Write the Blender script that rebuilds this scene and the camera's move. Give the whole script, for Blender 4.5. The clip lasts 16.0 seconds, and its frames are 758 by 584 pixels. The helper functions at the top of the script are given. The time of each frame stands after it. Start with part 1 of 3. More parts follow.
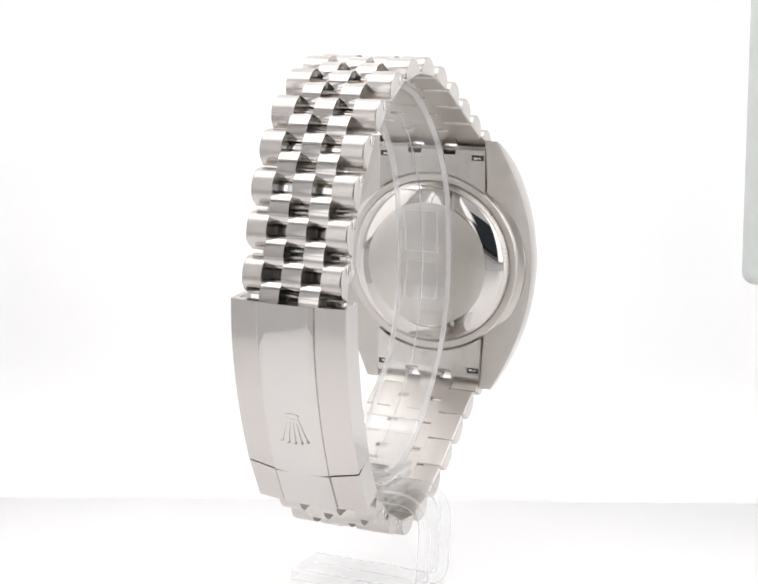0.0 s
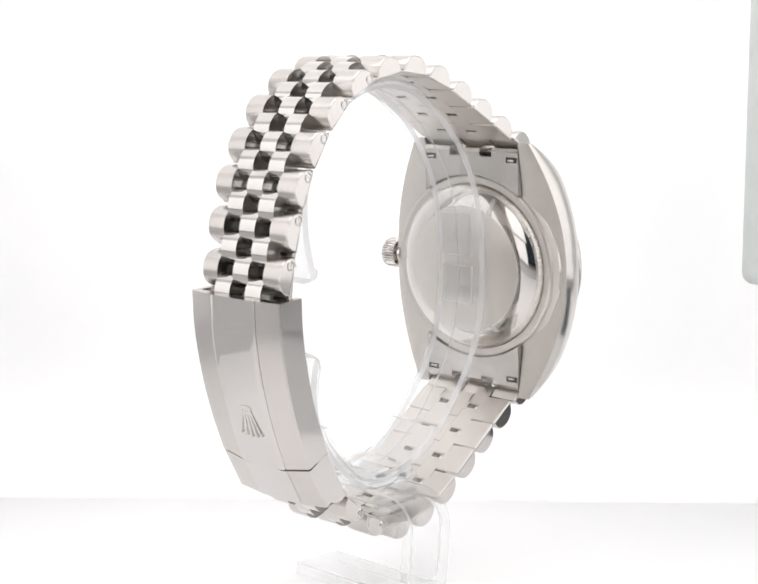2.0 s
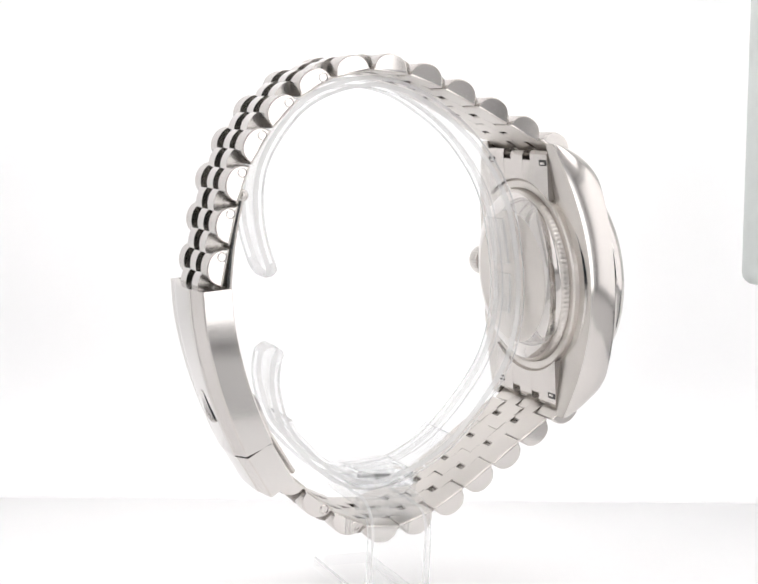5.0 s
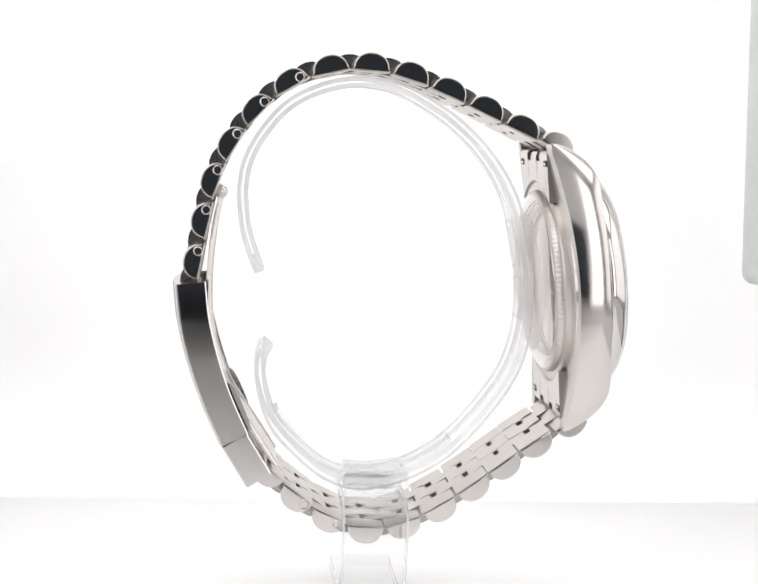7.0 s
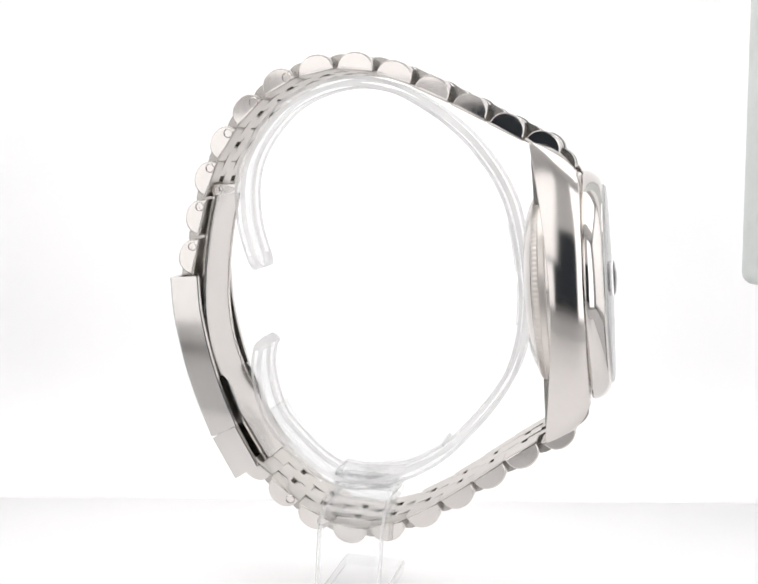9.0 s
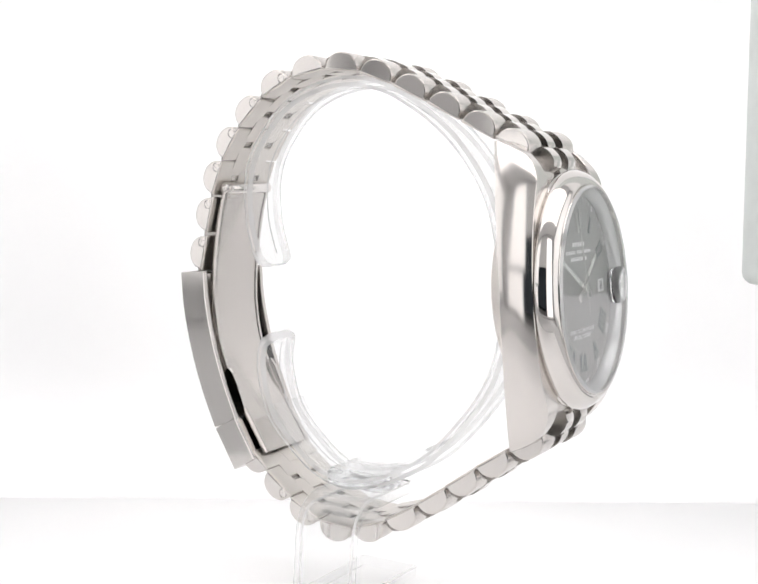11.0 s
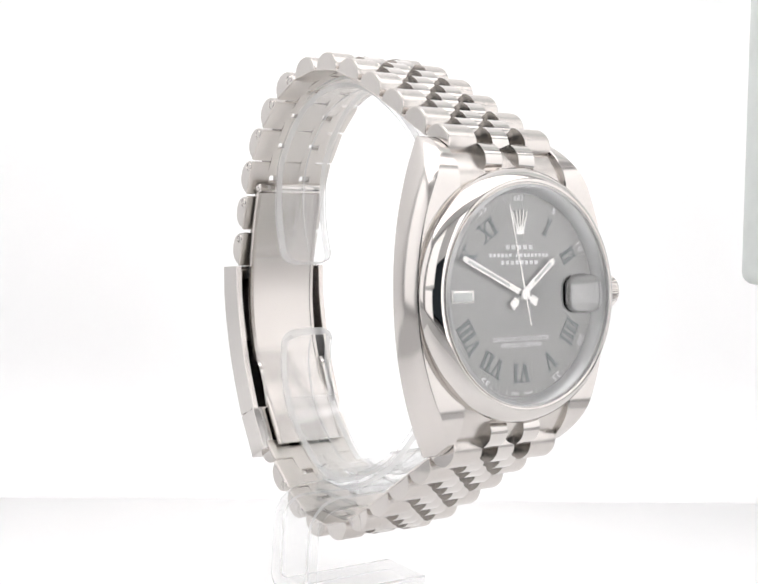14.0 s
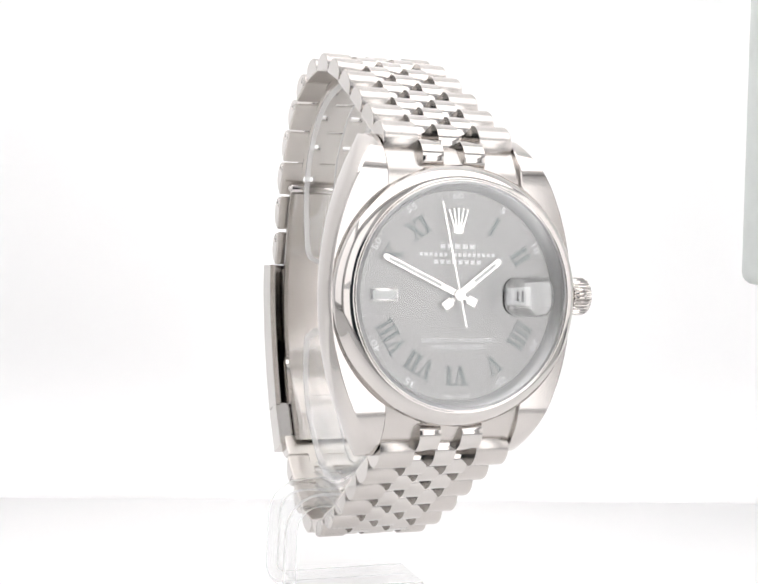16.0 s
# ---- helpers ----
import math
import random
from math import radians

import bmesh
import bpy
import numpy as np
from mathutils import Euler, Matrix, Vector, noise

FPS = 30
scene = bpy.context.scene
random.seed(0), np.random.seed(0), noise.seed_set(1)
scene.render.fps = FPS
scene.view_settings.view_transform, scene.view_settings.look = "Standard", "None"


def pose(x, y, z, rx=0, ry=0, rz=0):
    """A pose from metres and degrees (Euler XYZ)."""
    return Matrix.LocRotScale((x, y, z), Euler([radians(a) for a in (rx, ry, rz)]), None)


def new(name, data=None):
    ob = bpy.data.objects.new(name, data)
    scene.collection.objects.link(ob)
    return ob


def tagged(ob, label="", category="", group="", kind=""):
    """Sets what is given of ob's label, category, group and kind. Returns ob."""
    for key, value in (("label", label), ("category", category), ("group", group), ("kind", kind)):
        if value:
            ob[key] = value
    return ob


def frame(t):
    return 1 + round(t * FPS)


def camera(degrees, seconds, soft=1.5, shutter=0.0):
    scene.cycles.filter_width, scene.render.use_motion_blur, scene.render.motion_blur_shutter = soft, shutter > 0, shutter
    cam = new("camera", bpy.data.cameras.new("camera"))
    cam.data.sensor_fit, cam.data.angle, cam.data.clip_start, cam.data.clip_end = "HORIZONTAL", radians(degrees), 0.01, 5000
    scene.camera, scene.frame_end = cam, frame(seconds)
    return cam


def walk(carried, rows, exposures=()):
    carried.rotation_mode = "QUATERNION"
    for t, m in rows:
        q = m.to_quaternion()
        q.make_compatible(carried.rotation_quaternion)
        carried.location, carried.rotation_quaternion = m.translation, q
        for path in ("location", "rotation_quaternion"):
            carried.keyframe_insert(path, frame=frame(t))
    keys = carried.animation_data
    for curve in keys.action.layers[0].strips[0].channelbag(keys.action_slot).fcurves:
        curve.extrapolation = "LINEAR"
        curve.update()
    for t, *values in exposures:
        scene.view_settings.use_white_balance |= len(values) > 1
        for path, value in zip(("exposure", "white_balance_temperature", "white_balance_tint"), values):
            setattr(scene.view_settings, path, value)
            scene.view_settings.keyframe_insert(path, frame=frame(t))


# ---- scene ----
MM = 0.001
LIFT = 74.0  # camera height over the floor, mm

# ---- camera: stands still, the watch turns before it ----
cam = camera(31.28, 16.0, soft=1.8)
CAM = pose(1.72 * MM, -218 * MM, LIFT * MM, 90 - 6.48, 0, 0) @ pose(0, 0, 0, 0, 0, 3.14)
walk(cam, [(0, CAM), (16, CAM)], exposures=[(0, 0.0), (16, 0.0)])

# turn of the stand and the watch about the upright axis, every half second
TURN = [68.15, 63.91, 59.64, 55.31, 50.91, 46.49, 42.05, 37.6, 33.1, 28.56, 24.01, 19.46, 14.91, 10.39, 6.0, 1.71, -2.5,
        -6.64, -10.73, -14.8, -18.86, -22.92, -26.98, -31.08, -35.33, -39.67, -44.03, -48.33, -52.61, -56.81, -61.02,
        -65.15, -69.36]

# ---- world and light ----
world = bpy.data.worlds.new("world")
world.use_nodes = True
world.node_tree.nodes["Background"].inputs[0].default_value = (0.02, 0.02, 0.02, 1)
scene.world = world
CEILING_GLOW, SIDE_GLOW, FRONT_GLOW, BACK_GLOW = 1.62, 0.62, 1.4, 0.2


# unseen fill lamp over the tent, added so the dark room reflects above black
room_fill = new("room_fill", bpy.data.lights.new("room_fill", "AREA"))
room_fill.data.energy, room_fill.data.size, room_fill.data.color = 70.0, 0.6, (0.86, 0.94, 1.0)
room_fill.matrix_world = pose(0, 0.5, 1.35)
tagged(room_fill, "unseen fill lamp added to lift the dark room's reflections", "lamp")

# ---- materials ----
def material(name):
    m = bpy.data.materials.new(name)
    m.use_nodes = True
    return m, m.node_tree.nodes, m.node_tree.links, m.node_tree.nodes["Principled BSDF"]


def plain(name, colour, rough=0.5, metal=0.0, grain=0.0, scale=3000.0, stretch=(1, 1, 1), bump=0.0, rough_var=0.0):
    m, n, l, p = material(name)
    p.inputs["Base Color"].default_value = (*colour, 1)
    p.inputs["Roughness"].default_value = rough
    p.inputs["Metallic"].default_value = metal
    if grain or bump or rough_var:
        tc, mp, nz, nb = (n.new("ShaderNodeTexCoord"), n.new("ShaderNodeMapping"), n.new("ShaderNodeTexNoise"),
                          n.new("ShaderNodeTexNoise"))
        mp.inputs["Scale"].default_value = stretch
        nz.inputs["Scale"].default_value, nz.inputs["Detail"].default_value = scale, 4
        nb.inputs["Scale"].default_value, nb.inputs["Detail"].default_value = scale / 12, 3
        l.new(tc.outputs["Object"], mp.inputs["Vector"])
        l.new(mp.outputs["Vector"], nz.inputs["Vector"])
        l.new(tc.outputs["Object"], nb.inputs["Vector"])
        add = n.new("ShaderNodeMath")
        add.operation = "ADD"
        l.new(nz.outputs["Fac"], add.inputs[0])
        l.new(nb.outputs["Fac"], add.inputs[1])
        if grain:
            mr = n.new("ShaderNodeMapRange")
            mr.inputs["From Min"].default_value, mr.inputs["From Max"].default_value = 0.6, 1.4
            mr.inputs["To Min"].default_value, mr.inputs["To Max"].default_value = 1 - grain, 1 + grain
            mx = n.new("ShaderNodeMix")
            mx.data_type, mx.blend_type = "RGBA", "MULTIPLY"
            mx.inputs["Factor"].default_value = 1.0
            mx.inputs["A"].default_value = (*colour, 1)
            l.new(add.outputs[0], mr.inputs["Value"])
            l.new(mr.outputs["Result"], mx.inputs["B"])
            l.new(mx.outputs["Result"], p.inputs["Base Color"])
        if rough_var:
            mr = n.new("ShaderNodeMapRange")
            mr.inputs["From Min"].default_value, mr.inputs["From Max"].default_value = 0.6, 1.4
            mr.inputs["To Min"].default_value, mr.inputs["To Max"].default_value = rough - rough_var, rough + rough_var
            l.new(add.outputs[0], mr.inputs["Value"])
            l.new(mr.outputs["Result"], p.inputs["Roughness"])
        if bump:
            bp = n.new("ShaderNodeBump")
            bp.inputs["Strength"].default_value, bp.inputs["Distance"].default_value = bump, 0.00002
            l.new(nz.outputs["Fac"], bp.inputs["Height"])
            l.new(bp.outputs["Normal"], p.inputs["Normal"])
    return m


def glass(name, ior, tint=(1, 1, 1), rough=0.0):
    m, n, l, p = material(name)
    p.inputs["Base Color"].default_value = (*tint, 1)
    p.inputs["Roughness"].default_value = rough
    p.inputs["IOR"].default_value = ior
    p.inputs["Transmission Weight"].default_value = 1.0
    return m


def clear_plastic(name, whitening, grazing=0.6, base=0.04, blur=0.02):
    """Clear moulded plastic: light goes straight through, gloss by Fresnel, white mixed in to paint bright edges."""
    m, n, l, p = material(name)
    n.remove(p)
    out = n["Material Output"]
    see, gls, edge, mix = n.new("ShaderNodeBsdfTransparent"), n.new("ShaderNodeBsdfGlossy"), n.new("ShaderNodeLayerWeight"), n.new("ShaderNodeMixShader")
    see.inputs["Color"].default_value = (0.985, 0.987, 0.987, 1)
    gls.inputs["Roughness"].default_value = blur
    power = n.new("ShaderNodeMath")
    power.operation = "POWER"
    power.inputs[1].default_value = 3.0
    gain = n.new("ShaderNodeMath")
    gain.operation = "MULTIPLY_ADD"
    gain.inputs[1].default_value, gain.inputs[2].default_value = grazing, base
    l.new(edge.outputs["Facing"], power.inputs[0])
    l.new(power.outputs[0], gain.inputs[0])
    l.new(gain.outputs[0], mix.inputs["Fac"])
    l.new(see.outputs[0], mix.inputs[1])
    l.new(gls.outputs[0], mix.inputs[2])
    last = mix
    if whitening:
        dif, tra, half, mix2 = n.new("ShaderNodeBsdfDiffuse"), n.new("ShaderNodeBsdfTranslucent"), n.new("ShaderNodeMixShader"), n.new("ShaderNodeMixShader")
        dif.inputs["Color"].default_value = tra.inputs["Color"].default_value = (0.96, 0.96, 0.965, 1)
        mix2.inputs["Fac"].default_value = whitening
        l.new(dif.outputs[0], half.inputs[1])
        l.new(tra.outputs[0], half.inputs[2])
        l.new(mix.outputs[0], mix2.inputs[1])
        l.new(half.outputs[0], mix2.inputs[2])
        last = mix2
    l.new(last.outputs[0], out.inputs["Surface"])
    return m


def glow(name, strength, colour=(1, 1, 1)):
    m, n, l, p = material(name)
    p.inputs["Base Color"].default_value = (0.8, 0.8, 0.8, 1)
    p.inputs["Emission Color"].default_value = (*colour, 1)
    p.inputs["Emission Strength"].default_value = strength
    return m


STEEL = (0.6, 0.568, 0.541)
BRUSHED = plain("brushed_steel", STEEL, 0.25, 1, 0.02, 9000, (1, 0.03, 1), 0.03, 0.02)
BRUSHED_LONG = plain("lengthwise_brushed_steel", STEEL, 0.24, 1, 0.02, 9000, (0.03, 1, 0.03), 0.03, 0.02)
POLISHED = plain("polished_steel", (0.64, 0.612, 0.588), 0.06, 1, 0.02, 1500, (1, 1, 1), 0.0, 0.03)
CASE_STEEL = plain("case_steel", (0.628, 0.597, 0.572), 0.13, 1, 0.02, 1500, (1, 1, 1), 0.0, 0.02)
# steel darkened to paint the shade in the gaps between links
LINK_SIDE = plain("link_gap_shade_steel", (0.4, 0.38, 0.36), 0.22, 1, 0.1, 3000)
CLASP_STEEL = plain("softly_polished_steel", (0.63, 0.607, 0.585), 0.08, 1, 0.02, 1500, (1, 1, 1), 0.0, 0.03)
SATIN = plain("satin_steel", (0.645, 0.61, 0.575), 0.34, 1, 0.04, 5000, (1, 1, 1), 0.1, 0.05)
# near-black colour stands for the shade inside narrow slots
DARK = plain("recess_shade_black", (0.03, 0.03, 0.03), 0.6, 0, 0.2, 3000)
DIAL = plain("slate_sunray_dial", (0.27, 0.266, 0.258), 0.34, 0.8, 0.012, 500)
REHAUT = plain("inner_flange_steel", (0.56, 0.56, 0.56), 0.3, 1, 0.05, 4000)
GREEN = plain("dark_green_enamel", (0.022, 0.052, 0.048), 0.4, 0, 0.1, 4000)
BLACK = plain("black_print", (0.01, 0.014, 0.014), 0.5, 0, 0.1, 4000)
PRINT = plain("white_print", (0.8, 0.8, 0.8), 0.5, 0, 0.03, 4000)
HAND = plain("polished_white_gold", (0.82, 0.80, 0.77), 0.13, 1, 0.02, 3000, (1, 1, 1), 0, 0.03)
LUME = plain("pale_lume", (0.62, 0.64, 0.62), 0.5, 0, 0.05, 5000)
# crystal chamfer has white mixed in to paint its bright ring
SAPPHIRE = [clear_plastic("sapphire_crystal", 0, 0.5, 0.17, 0.06), clear_plastic("whitened_crystal_edge", 0.4, 0.5, 0.2),
            clear_plastic("crystal_underside", 0, 0.1, 0.01, 0.05)]
LENS = glass("magnifier_glass", 1.7)
BLOCK = glass("clear_acrylic_block", 1.09)
# edge and rim are whitened to paint the bright lines of reflecting edges
ACRYLIC = [clear_plastic("clear_acrylic", 0.015, 0.3, 0.04), clear_plastic("clear_acrylic_edge", 0.04, 0.5, 0.05), clear_plastic("clear_acrylic_rim", 0.45, 0.8, 0.1)]
# emission added to the floor so the dim patch round the stand stays white
GLOW_FLOOR = glow("glowing_white_floor", 0.17, (1.0, 0.975, 0.975))


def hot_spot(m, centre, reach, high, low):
    """Paints a soft bright middle into a sheet's glow; no lamp is behind it."""
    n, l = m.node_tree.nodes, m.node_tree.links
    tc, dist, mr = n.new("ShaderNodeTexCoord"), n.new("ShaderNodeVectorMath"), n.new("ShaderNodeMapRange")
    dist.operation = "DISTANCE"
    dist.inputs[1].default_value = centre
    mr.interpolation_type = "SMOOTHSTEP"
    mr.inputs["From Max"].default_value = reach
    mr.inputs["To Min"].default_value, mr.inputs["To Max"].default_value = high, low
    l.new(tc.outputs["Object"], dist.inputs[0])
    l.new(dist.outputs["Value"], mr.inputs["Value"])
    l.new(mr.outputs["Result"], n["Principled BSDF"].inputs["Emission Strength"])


hot_spot(GLOW_FLOOR, (0, 0, 0), 0.1, 0.26, 0.1)
# emission added to whiten the backdrop, painted weaker towards its edges
GLOW_BACKDROP = glow("glowing_white_backdrop", BACK_GLOW, (1.0, 0.99, 0.992))
hot_spot(GLOW_BACKDROP, (0.012, 0.08, 0.1), 0.15, 0.4, 0.12)
FABRIC = plain("white_lightbox_lining", (0.68, 0.68, 0.68), 0.9, 0, 0.03, 900, (1, 1, 1), 0.2)
FLOOR_CLOTH = plain("grey_floor_cloth", (0.5, 0.5, 0.5), 0.9, 0, 0.05, 900, (1, 1, 1), 0.2)
FRONT = plain("grey_front_flap", (0.5, 0.5, 0.5), 0.9, 0, 0.05, 900, (1, 1, 1), 0.2)
CURTAIN = plain("pale_grey_flap", (0.66, 0.69, 0.67), 0.8, 0, 0.03, 400, (1, 1, 1), 0.1)
ROOM = plain("dark_room_paint", (0.06, 0.066, 0.075), 0.8, 0, 0.1, 20)
CEILING = glow("ceiling_diffuser", CEILING_GLOW, (1.0, 0.98, 0.985))
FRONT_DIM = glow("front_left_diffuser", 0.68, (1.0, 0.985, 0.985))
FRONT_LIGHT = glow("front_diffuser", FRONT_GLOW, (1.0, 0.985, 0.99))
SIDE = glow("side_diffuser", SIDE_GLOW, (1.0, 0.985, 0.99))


# ---- builders (all lengths in mm, z from the camera's height) ----
def mesh_of(name, bm, mats, smooth=True, angle=40):
    bmesh.ops.recalc_face_normals(bm, faces=bm.faces)
    me = bpy.data.meshes.new(name)
    for f in bm.faces:
        f.smooth = smooth
    lim = radians(angle)
    for e in bm.edges:
        if len(e.link_faces) == 2 and e.calc_face_angle(0) > lim:
            e.smooth = False
    bm.to_mesh(me)
    bm.free()
    for m in mats if isinstance(mats, (list, tuple)) else [mats]:
        me.materials.append(m)
    return me


def place(name, me, parent=None, label="", m=None):
    ob = new(name, me)
    if parent:
        ob.parent = parent
    if m is not None:
        ob.matrix_local = m
    if label:
        tagged(ob, label)
    return ob


def part(name, bm, mats, parent, label="", m=None, smooth=True, angle=40):
    """One mesh under a thing or part: bm in mm in the watch's space, moved to metres over the floor."""
    if m is not None:
        bmesh.ops.transform(bm, matrix=m, verts=bm.verts)
    lift = 0.0 if parent is None else LIFT
    for v in bm.verts:
        v.co = Vector((v.co.x, v.co.y, v.co.z + lift)) * MM
    return place(name, mesh_of(name, bm, mats, smooth, angle), parent, label)


def loft(sections, caps=True, closed=True, bm=None, mat=0):
    """A skin through loops of points."""
    bm = bm or bmesh.new()
    loops = [[bm.verts.new(p) for p in s] for s in sections]
    n = len(loops[0])
    for a, b in zip(loops, loops[1:]):
        for i in range(n if closed else n - 1):
            j = (i + 1) % n
            bm.faces.new((a[i], a[j], b[j], b[i])).material_index = mat
    if caps:
        bm.faces.new(loops[0][::-1]).material_index = mat
        bm.faces.new(loops[-1]).material_index = mat
    return bm


def lathe(profile, seg=96, bm=None, centre=(0, 0), wave=None, mat=0):
    """Turns (radius, height) about the third axis; a radius of 0 closes the end."""
    bm = bm or bmesh.new()
    rings = []
    for k, (r, h) in enumerate(profile):
        if r == 0:
            rings.append([bm.verts.new((centre[0], centre[1], h))])
        else:
            rings.append([bm.verts.new((centre[0] + (r + (wave(k, i) if wave else 0)) * math.cos(2 * math.pi * i / seg),
                                        centre[1] + (r + (wave(k, i) if wave else 0)) * math.sin(2 * math.pi * i / seg), h))
                          for i in range(seg)])
    for a, b in zip(rings, rings[1:]):
        for i in range(seg):
            j = (i + 1) % seg
            if len(a) == 1:
                f = bm.faces.new((a[0], b[j], b[i]))
            elif len(b) == 1:
                f = bm.faces.new((a[i], a[j], b[0]))
            else:
                f = bm.faces.new((a[i], a[j], b[j], b[i]))
            f.material_index = mat
    return bm


def block(x0, x1, y0, y1, z0, z1, bevel=0.1, bm=None, mat=0, seg=2):
    bm2 = bmesh.new()
    bmesh.ops.create_cube(bm2, size=1)
    for v in bm2.verts:
        v.co = Vector(((x0 + x1) / 2 + v.co.x * (x1 - x0), (y0 + y1) / 2 + v.co.y * (y1 - y0), (z0 + z1) / 2 + v.co.z * (z1 - z0)))
    if bevel:
        bmesh.ops.bevel(bm2, geom=bm2.edges[:], offset=bevel, segments=seg, profile=0.5, affect="EDGES")
    for f in bm2.faces:
        f.material_index = mat
    return join(bm, bm2) if bm else bm2


def join(bm, other):
    me = bpy.data.meshes.new("tmp")
    other.to_mesh(me)
    other.free()
    bm.from_mesh(me)
    bpy.data.meshes.remove(me)
    return bm


def poly(points, z0, z1, bm=None, mat=0):
    """A flat outline raised from z0 to z1."""
    return loft([[(x, y, z0) for x, y in points], [(x, y, z1) for x, y in points]], True, True, bm, mat)


def spline(ctrl, per=6):
    """Points on a smooth curve through the given ones."""
    pts = [Vector(p) for p in ctrl]
    pts = [2 * pts[0] - pts[1]] + pts + [2 * pts[-1] - pts[-2]]
    out = []
    for a, b, c, d in zip(pts, pts[1:], pts[2:], pts[3:]):
        for k in range(per):
            t = k / per
            out.append(0.5 * (2 * b + (c - a) * t + (2 * a - 5 * b + 4 * c - d) * t * t + (3 * b - a - 3 * c + d) * t ** 3))
    return out + [pts[-2]]


def ribbon(path, profile):
    """Sweeps a closed outline of (sideways, outward) along a curve in the x-z plane that runs clockwise."""
    secs = []
    for i, p in enumerate(path):
        t = (path[min(i + 1, len(path) - 1)] - path[max(i - 1, 0)]).normalized()
        o = Vector((-t.y, t.x))
        secs.append([(p.x + o.x * h, s, p.y + o.y * h) for s, h in (profile(i) if callable(profile) else profile)])
    return loft(secs)


# ---- the light tent ----
YAW = radians(10)
SEAM = 78.0  # where the paper turns up behind the stand


def tent():
    # floor sheet, and the backdrop that curves up behind it, both with added glow
    floor = [(-125, 0), (-60, 0), (SEAM - 26, 0)]
    back = [(SEAM - 26, 0)]
    for k in range(1, 9):
        a = math.pi / 2 * k / 8
        back.append((SEAM - 26 + 26 * math.sin(a), 26 - 26 * math.cos(a)))
    back += [(SEAM + 1, 120), (SEAM + 2, 420)]
    for name, prof, mat, label, cat in (("ground", floor, GLOW_FLOOR, "white floor sheet under the stand, with added glow", "floor"),
                                        ("backdrop", back, GLOW_BACKDROP, "white backdrop curving up from the floor, with added glow", "backdrop")):
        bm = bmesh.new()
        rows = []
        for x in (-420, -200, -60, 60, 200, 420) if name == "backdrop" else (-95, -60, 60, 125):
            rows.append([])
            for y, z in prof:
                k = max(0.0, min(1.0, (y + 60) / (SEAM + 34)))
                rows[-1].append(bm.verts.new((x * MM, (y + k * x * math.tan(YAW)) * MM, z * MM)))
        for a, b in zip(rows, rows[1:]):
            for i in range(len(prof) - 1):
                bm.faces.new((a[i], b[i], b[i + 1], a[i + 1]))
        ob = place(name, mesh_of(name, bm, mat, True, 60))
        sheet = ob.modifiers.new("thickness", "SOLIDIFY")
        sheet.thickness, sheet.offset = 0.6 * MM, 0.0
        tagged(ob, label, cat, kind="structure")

    def wall(name, box, mat, label, kind="structure", category="wall"):
        bm = block(*box, 0, None)
        o = part(name, bm, mat, None, label, smooth=False)
        return tagged(o, label, category, kind=kind)

    wall("wall_left", (-300, -292, -330, 160, 0, 330), FABRIC, "white fabric side wall of the light tent")
    wall("wall_right", (300, 308, -330, 160, 0, 330), FABRIC, "white fabric side wall of the light tent")
    wall("ceiling", (-300, 308, -330, 160, 330, 338), FABRIC, "white fabric top of the light tent", category="ceiling")
    # front flap with its opening for the camera
    fy0, fy1, l, r, b, t = -214, -210, -52, 96, 5, 148
    bm = block(-292, l, fy0, fy1, 0, 330, 0)
    for box in ((r, 300, fy0, fy1, 0, 330), (l, r, fy0, fy1, t, 330), (l, r, fy0, fy1, 0, b), (l, -32, fy0, fy1, 86, t)):
        block(*box, 0, bm)
    o = part("wall_front", bm, FRONT, None, smooth=False)
    tagged(o, "grey front flap with an opening for the lens", "wall", kind="structure")

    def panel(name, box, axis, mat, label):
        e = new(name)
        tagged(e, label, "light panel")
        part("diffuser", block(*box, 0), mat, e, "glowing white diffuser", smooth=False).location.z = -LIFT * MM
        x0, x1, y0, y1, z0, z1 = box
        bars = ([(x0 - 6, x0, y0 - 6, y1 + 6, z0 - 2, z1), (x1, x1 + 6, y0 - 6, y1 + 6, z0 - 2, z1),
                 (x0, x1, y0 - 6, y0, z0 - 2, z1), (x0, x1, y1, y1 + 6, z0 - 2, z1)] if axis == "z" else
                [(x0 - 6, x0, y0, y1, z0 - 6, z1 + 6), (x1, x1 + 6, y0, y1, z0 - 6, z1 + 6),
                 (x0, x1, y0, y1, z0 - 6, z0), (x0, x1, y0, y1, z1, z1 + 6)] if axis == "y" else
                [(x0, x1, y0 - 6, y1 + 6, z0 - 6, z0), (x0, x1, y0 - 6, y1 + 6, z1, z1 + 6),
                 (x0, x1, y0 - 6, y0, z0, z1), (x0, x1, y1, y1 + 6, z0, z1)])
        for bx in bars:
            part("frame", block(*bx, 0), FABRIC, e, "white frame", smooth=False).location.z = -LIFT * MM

    panel("ceiling_light_panel", (-280, 280, -130, 70, 322, 330), "z", CEILING, "wide white LED panel in the tent's top")
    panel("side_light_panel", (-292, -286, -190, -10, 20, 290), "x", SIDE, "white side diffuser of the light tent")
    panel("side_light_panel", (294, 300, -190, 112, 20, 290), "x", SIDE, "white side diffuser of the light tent")

